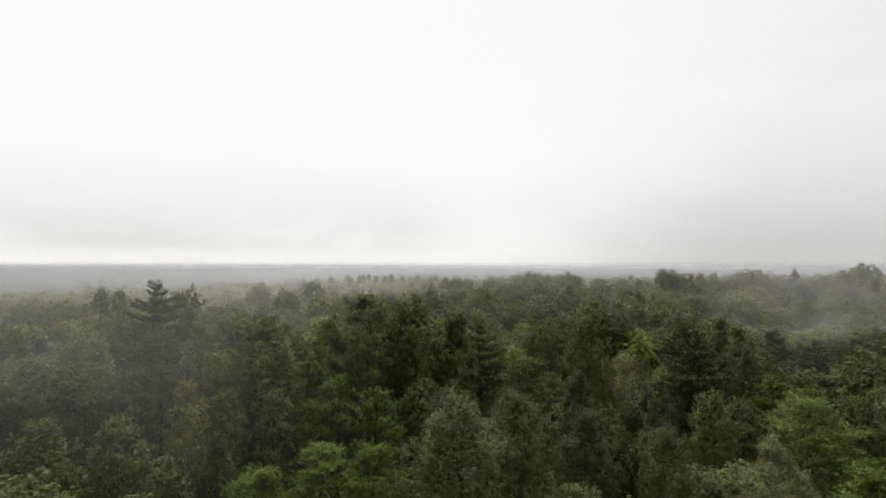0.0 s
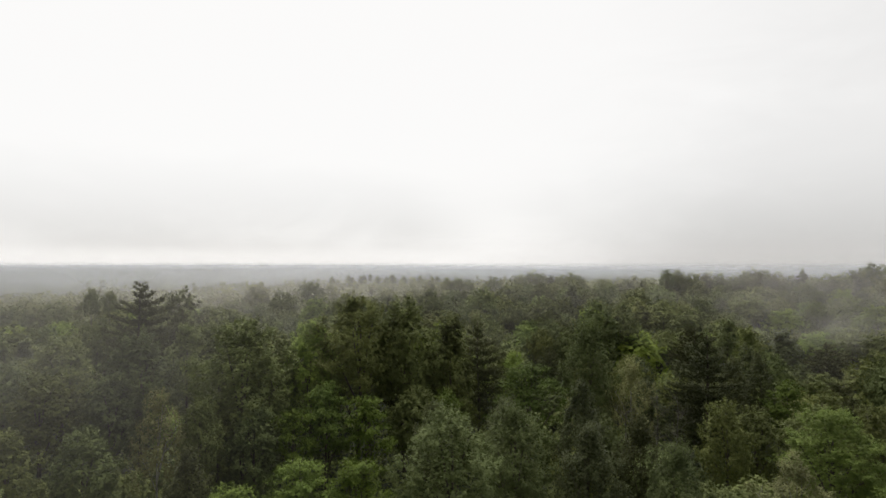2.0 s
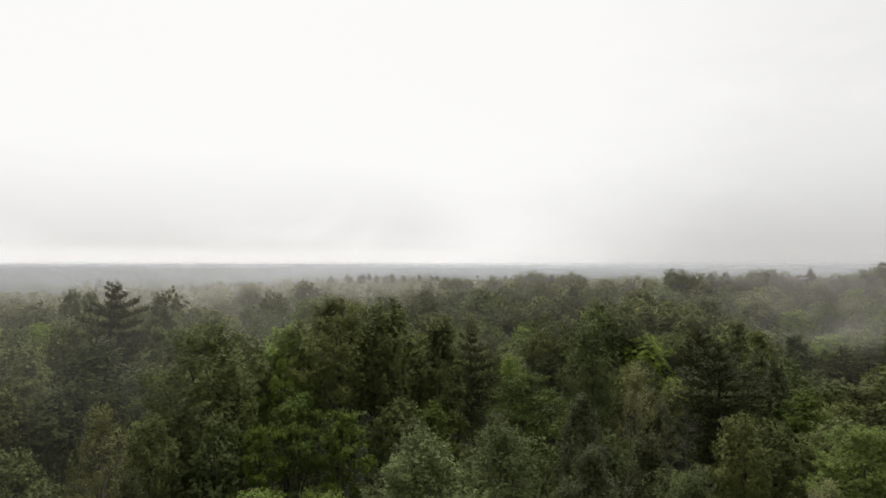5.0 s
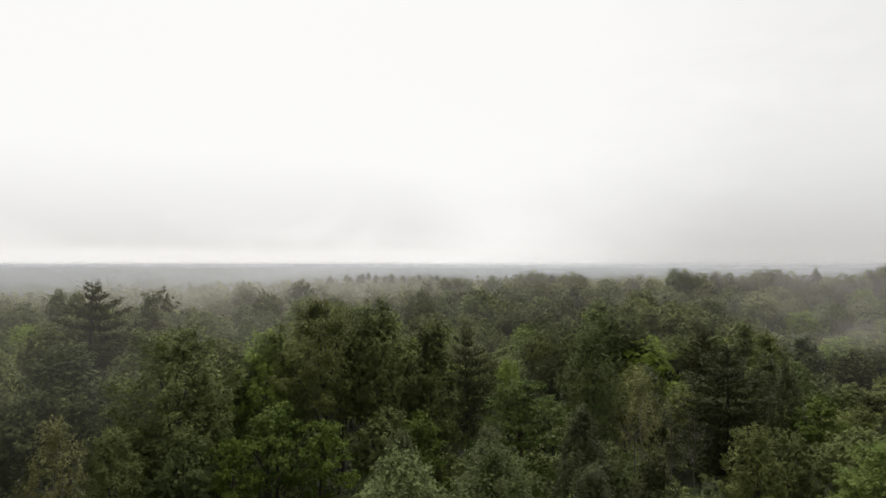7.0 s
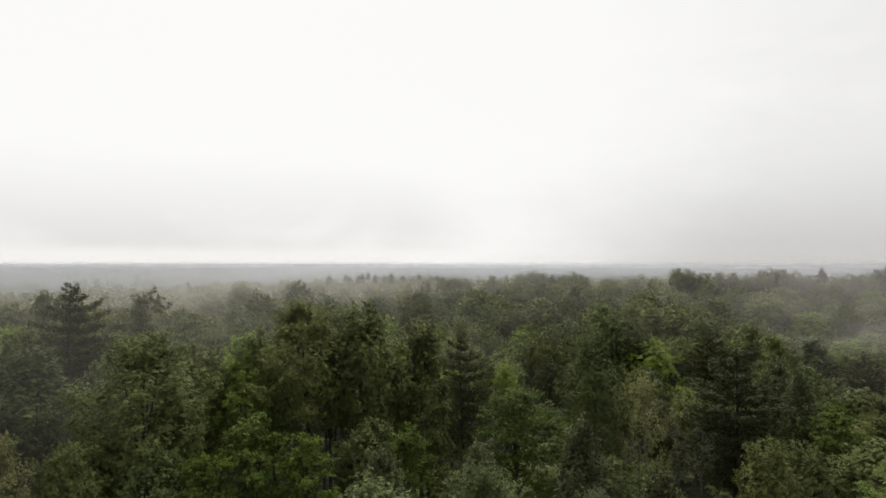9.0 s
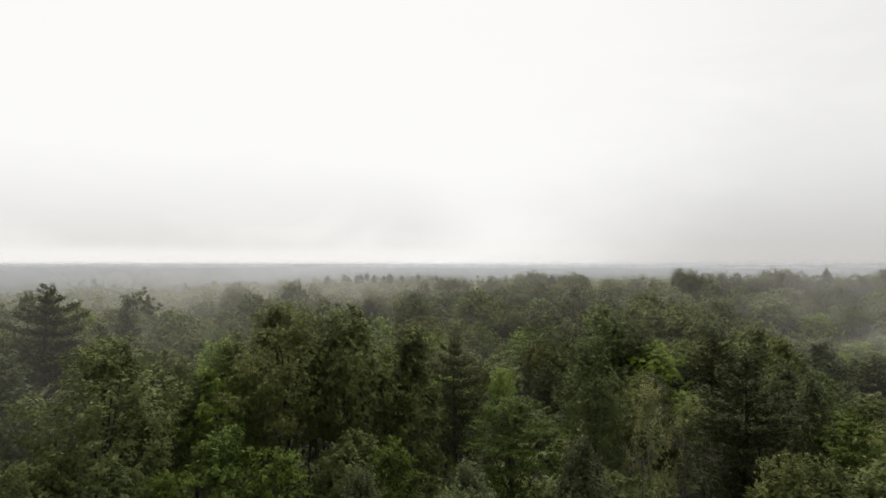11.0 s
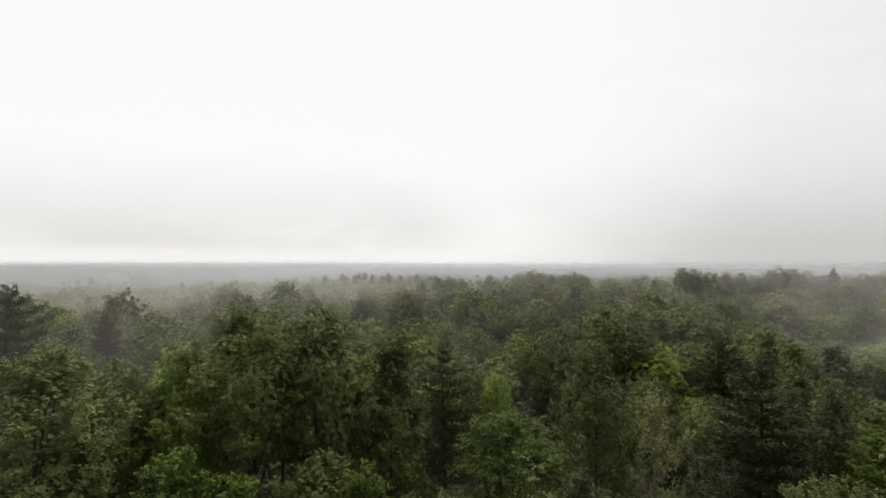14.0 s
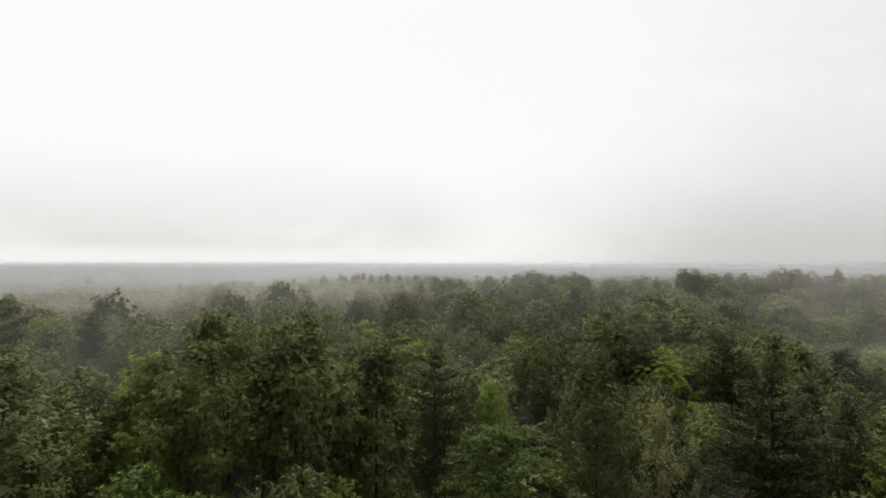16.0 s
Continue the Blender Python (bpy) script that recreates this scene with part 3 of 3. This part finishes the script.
for kind, x, y, top, radius, *label in TREES:
    plant(kind, x, y, top, radius, rng, lod_for(x, y, radius), *label)
    taken.append((x, y, radius, top))

# ---- the rest of the near wood, between them ----
known = np.array([(t[0], t[1], t[3]) for t in taken])


def canopy(x, y):
    """Height of the tree tops hereabouts, from the trees already standing."""
    d2 = (known[:, 0] - x) ** 2 + (known[:, 1] - y) ** 2 + 30
    w = 1 / d2 ** 1.5
    return float((w * known[:, 2]).sum() / w.sum())


stands = np.array([(t[0], t[1], t[2], t[3]) for t in taken])

# how much of each crown stands free of the trees before it
shown = np.where(np.array([t[0] in ("pine", "spruce") for t in TREES]), np.where(stands[:, 1] < 160, 20.0, 12.0), np.where((stands[:, 1] > 78) & (stands[:, 1] < 162) & (stands[:, 0] > -45), 9.5, np.where((stands[:, 1] > 66) & (stands[:, 1] < 95) & (stands[:, 0] < -15), 14.0, np.where(stands[:, 1] < 62, 5.5, np.where(stands[:, 1] < 240, 7.0, 4.8)))))


def clearance(x, y, radius):
    """The height below which a tree here leaves the upper crowns of the standing trees in view from the flight line."""
    best = 99.0
    for cy in (0.0, 19.0, 38.0):
        if y < cy + 12:
            continue
        d, far = math.hypot(x, y - cy), np.hypot(stands[:, 0], stands[:, 1] - cy)
        off = np.abs(np.arctan2(stands[:, 0], stands[:, 1] - cy) - math.atan2(x, y - cy))
        hit = (far > d + 1.5) & (off < (stands[:, 2] * 0.9) / far + radius * 0.6 / d) & (stands[:, 1] < 260)
        if hit.any():
            keep = stands[hit, 3] - shown[hit]
            best = min(best, float((CAMERA_HEIGHT - (CAMERA_HEIGHT - keep) * d / far[hit]).min()))
    return best


filled = 0
for tries in range(16000):
    r, a = math.sqrt(rng.uniform(0, 158 ** 2)), radians(rng.uniform(-62, 34))
    if tries % 5 == 0:  # all round the start of the flight
        r, a = math.sqrt(rng.uniform(0, 34 ** 2)), rng.uniform(-math.pi, math.pi)
    x, y = r * math.sin(a), r * math.cos(a)
    radius = rng.uniform(3.8, 5.8)
    if any((x - q[0]) ** 2 + (y - q[1]) ** 2 < (0.66 * (radius + q[2])) ** 2 for q in taken):
        continue
    top = canopy(x, y) - rng.uniform(1.6, 5.5) - (2.0 if r < 85 else 0.0)
    if r < 40:
        top = min(top, rng.uniform(7.5, 12))
    top = min(top, clearance(x, y, radius))
    if top < ground_height(x, y) + 7.0:
        continue
    radius = min(radius, 0.39 * (top - ground_height(x, y)))
    kind = rng.choice(["oak", "ash", "linden" if r > 95 else "maple", "poplar", "pine", "birch"], p=[0.18, 0.62, 0.08, 0.10, 0.0, 0.02] if x < -34 and r < 120 else [0.56, 0.28, 0.04, 0.06, 0.05, 0.01] if r < 95 else [0.36, 0.42, 0.04, 0.09, 0.07, 0.02])
    plant(kind, x, y, top, radius, rng, "far" if lod_for(x, y, radius) != "near" else "mid")
    taken.append((x, y, radius, top))
    filled += 1
    if filled > 420 - len(TREES):
        break

# ---- the wood on the slopes beyond ----
outer = 0
for tries in range(9000):
    r, a = math.sqrt(rng.uniform(128 ** 2, 262 ** 2)), radians(rng.uniform(-57, 29))
    x, y = r * math.sin(a), r * math.cos(a)
    radius = rng.uniform(4.6, 8.6)
    if any((x - q[0]) ** 2 + (y - q[1]) ** 2 < (0.64 * (radius + q[2])) ** 2 for q in taken):
        continue
    g = ground_height(x, y)
    top = g + 16.8 + 3.0 * noise.noise((x * 0.02, y * 0.02, 5.0)) + rng.normal(0, 2.0) + 0.5 * (radius - 6.5)
    top = max(min(top, clearance(x, y, radius)), g + 8.0)
    kind = rng.choice(["oak", "ash", "linden", "alder", "maple", "poplar", "pine", "birch"], p=[0.38, 0.28, 0.09, 0.12, 0.01, 0.05, 0.05, 0.02])
    plant(kind, x, y, top, radius * (0.8 if kind == "pine" else 1.0), rng, "far")
    taken.append((x, y, radius, top))
    outer += 1
    if outer > 400:
        break

# ---- saplings and brush under the crowns ----
for r0, r1, count, each, size in ((14, 112, 2000, 34, 0.55), (112, 250, 3600, 10, 1.2)):
    r = np.sqrt(rng.uniform(r0 ** 2, r1 ** 2, count))
    a = np.radians(rng.uniform(-62, 34, count))
    bx, by = r * np.sin(a), r * np.cos(a)
    bz = np.array([ground_height(p, q) for p, q in zip(bx, by)]) + rng.uniform(0.8, 4.0, count)
    v = leaves(rng, np.stack([bx, by, bz], 1), rng.uniform(0.9, 2.4, count), each, size, 0.9, up=0.6, slim=0.8)
    brush = new("undergrowth", mesh_from("undergrowth", v, leaf_faces(v), LEAF["oak"]))
    tagged(brush, "dark leafy undergrowth of saplings beneath the trees", "undergrowth", kind="stuff")

# ---- woods further off, too many to count: one sheet of crowns a belt ----


def far_belt(name, label, r0, r1, spacing, leaves_each, size, seed, a0=-60, a1=32):
    rng = np.random.default_rng(seed)
    area = radians(a1 - a0) * (r1 * r1 - r0 * r0) / 2
    count = int(area / spacing ** 2)
    r = np.sqrt(rng.uniform(r0 * r0, r1 * r1, count))
    a = np.radians(rng.uniform(a0, a1, count))
    x, y = r * np.sin(a), r * np.cos(a)
    out, hearts = [], []
    for i in range(count):
        g = ground_height(x[i], y[i])
        lie = noise.noise((x[i] * 0.02, y[i] * 0.02, 5.0))
        h = 16.5 + 3.0 * lie + rng.normal(0, 1.7)
        cr = spacing * rng.uniform(0.58, 0.92)
        pointed = rng.random() < 0.07
        if pointed:
            h, cr = h + 1.5, cr * 0.6
        n = leaves_each
        lobes = 17 if r0 < 300 else 11
        deep = 2.7 if r0 < 300 else 2.0
        z = rng.uniform(0, 1, lobes) ** 0.75
        t = rng.uniform(0, 6.28, lobes)
        prof = (1 - z) * 0.9 + 0.05 if pointed else np.sqrt(np.clip(1 - z ** 2.4, 0.02, 1))
        rad = 0.72 * cr * prof * rng.uniform(0.6, 1.1, lobes)
        c = np.stack([x[i] + rad * np.cos(t), y[i] + rad * np.sin(t), g + h - 0.3 * cr - cr * deep * (1 - z)], 1)
        d = unit(rng.normal(size=(n, 3)) + np.array([0, 0, 0.5]))
        p = c[rng.integers(0, lobes, n)] + d * cr * (0.24 if pointed else 0.36) * rng.uniform(0.7, 1.05, (n, 1)) * np.array([1, 1, 0.85])
        out.append(p)
        hearts.append(np.tile((x[i], y[i], g + h - 1.5 * cr), (n, 1)))
    p = np.concatenate(out)
    v = leaves(rng, p, np.full(len(p), size * 0.4), 1, size, 0.8, up=0.1, slim=0.8, centre=np.concatenate(hearts), spread=0.2)
    ob = new(name, mesh_from(name, v, leaf_faces(v), LEAF["wood"]))
    return tagged(ob, label, "woods", kind="stuff")


far_belt("far_woods", "dense mixed woods on the misty rise", 255, 350, 9.6, 540, 0.90, 7)
far_belt("far_woods", "misty mixed woods in the middle distance", 350, 800, 12.5, 100, 1.9, 4)
far_belt("far_woods", "pale woods under the hills in fog", 800, 1700, 24, 32, 4.4, 5)
far_belt("far_woods", "woods standing around and behind the flight", 36, 170, 8.0, 120, 1.15, 6, 34, 298)

# ---- mist and painted haze: thin curved veils hanging between the trees and over the woods ----
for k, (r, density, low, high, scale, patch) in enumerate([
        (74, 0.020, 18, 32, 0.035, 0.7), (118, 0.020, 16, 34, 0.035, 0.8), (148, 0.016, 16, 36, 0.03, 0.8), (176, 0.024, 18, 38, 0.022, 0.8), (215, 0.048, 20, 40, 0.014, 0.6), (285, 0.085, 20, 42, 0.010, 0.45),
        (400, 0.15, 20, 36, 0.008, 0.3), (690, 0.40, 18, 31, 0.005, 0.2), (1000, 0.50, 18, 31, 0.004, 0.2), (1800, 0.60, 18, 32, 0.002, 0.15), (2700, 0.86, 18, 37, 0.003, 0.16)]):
    mv, mf = [], []
    steps = 72
    for i in range(steps + 1):
        a = radians(-68 + 112 * i / steps)
        for z in (-12, high + 1):
            mv.append((r * math.sin(a), 18 + r * math.cos(a), z))
    for i in range(steps):
        mf.append((2 * i, 2 * i + 1, 2 * i + 3, 2 * i + 2))
    # distance haze painted as tint: warm near, grey past 300, blue-grey past 500
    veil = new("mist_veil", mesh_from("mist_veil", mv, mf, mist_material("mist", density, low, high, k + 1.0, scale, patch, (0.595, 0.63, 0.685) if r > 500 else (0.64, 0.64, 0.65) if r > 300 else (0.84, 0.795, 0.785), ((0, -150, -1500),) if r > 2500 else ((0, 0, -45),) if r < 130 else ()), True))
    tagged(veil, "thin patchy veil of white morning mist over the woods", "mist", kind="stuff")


# low drifts of mist over the near trees: beside the start of the flight, further on the left, and on the slope to the right
for spine, density, low, high, edges in (
        (lambda u: (-5 - 62 * u, 21 + 24 * u - 9 * math.sin(math.pi * u)), 0.042, 22.5, 28.5, ((0, -5.5, -22.0), (2, 14.5, 23.0))),
        (lambda u: (-22 - 75 * u, 84 - 30 * u + 8 * math.sin(math.pi * u)), 0.022, 23.0, 33.0, ((0, -23.0, -46.0), (2, -1.0, 13.0))),
        (lambda u: (24 + 105 * u, 180 - 45 * u + 10 * math.sin(math.pi * u)), 0.26, 16.0, 31.0, ((0, 26.0, 66.0), (2, 1.0, 15.0)))):
    mv, mf = [], []
    for i in range(41):
        x, y = spine(i / 40)
        for z in (-2, high + 1):
            mv.append((x, y, z))
    for i in range(40):
        mf.append((2 * i, 2 * i + 1, 2 * i + 3, 2 * i + 2))
    drift = new("mist_veil", mesh_from("mist_veil", mv, mf, mist_material("drifting_mist", density, low, high, 5.5, 0.035, 0.6, edges=edges), True))
    tagged(drift, "low drift of thin mist hanging over the near trees", "mist", kind="stuff")

# ---- dead, leafless trees among the living ones ----


def dead_tree(x, y, top, seed):
    rng = np.random.default_rng(seed)
    g = ground_height(x, y)
    tree = new("dead_tree")
    tree.location = (x, y, g)
    tall = top - g
    zs = np.linspace(-1.0, tall, 7)
    sway = rng.normal(0, 0.16, (7, 2)).cumsum(0)
    pts = [(sway[k][0], sway[k][1], zs[k]) for k in range(7)]
    v, f = tube(pts, [0.13, 0.11, 0.10, 0.08, 0.06, 0.04, 0.015], 8)
    part("trunk", mesh_from("trunk", v, f, DEAD_BARK, True), tree)
    for k in range(15):
        u = rng.uniform(0.42, 0.95)
        z = tall * u
        s0 = np.array([np.interp(z, zs, sway[:, 0]), np.interp(z, zs, sway[:, 1]), z])
        a, ln = k * 2.4 + rng.normal(0, 0.3), rng.uniform(1.4, 3.4) * (1.25 - u * 0.7)
        part("limb", make_limb(rng, s0, s0 + np.array([ln * math.cos(a), ln * math.sin(a), ln * rng.uniform(0.25, 0.9)]), 0.032, DEAD_BARK), tree)
    return tagged(tree, "dead grey tree with bare pale branches among leafy crowns", "tree", "dead trees")


for x, y, top, seed in ((9.5, 99.0, 6.6, 1), (12.8, 104.0, 5.6, 2), (5.0, 95.0, 6.2, 3)):
    dead_tree(x, y, top, seed)
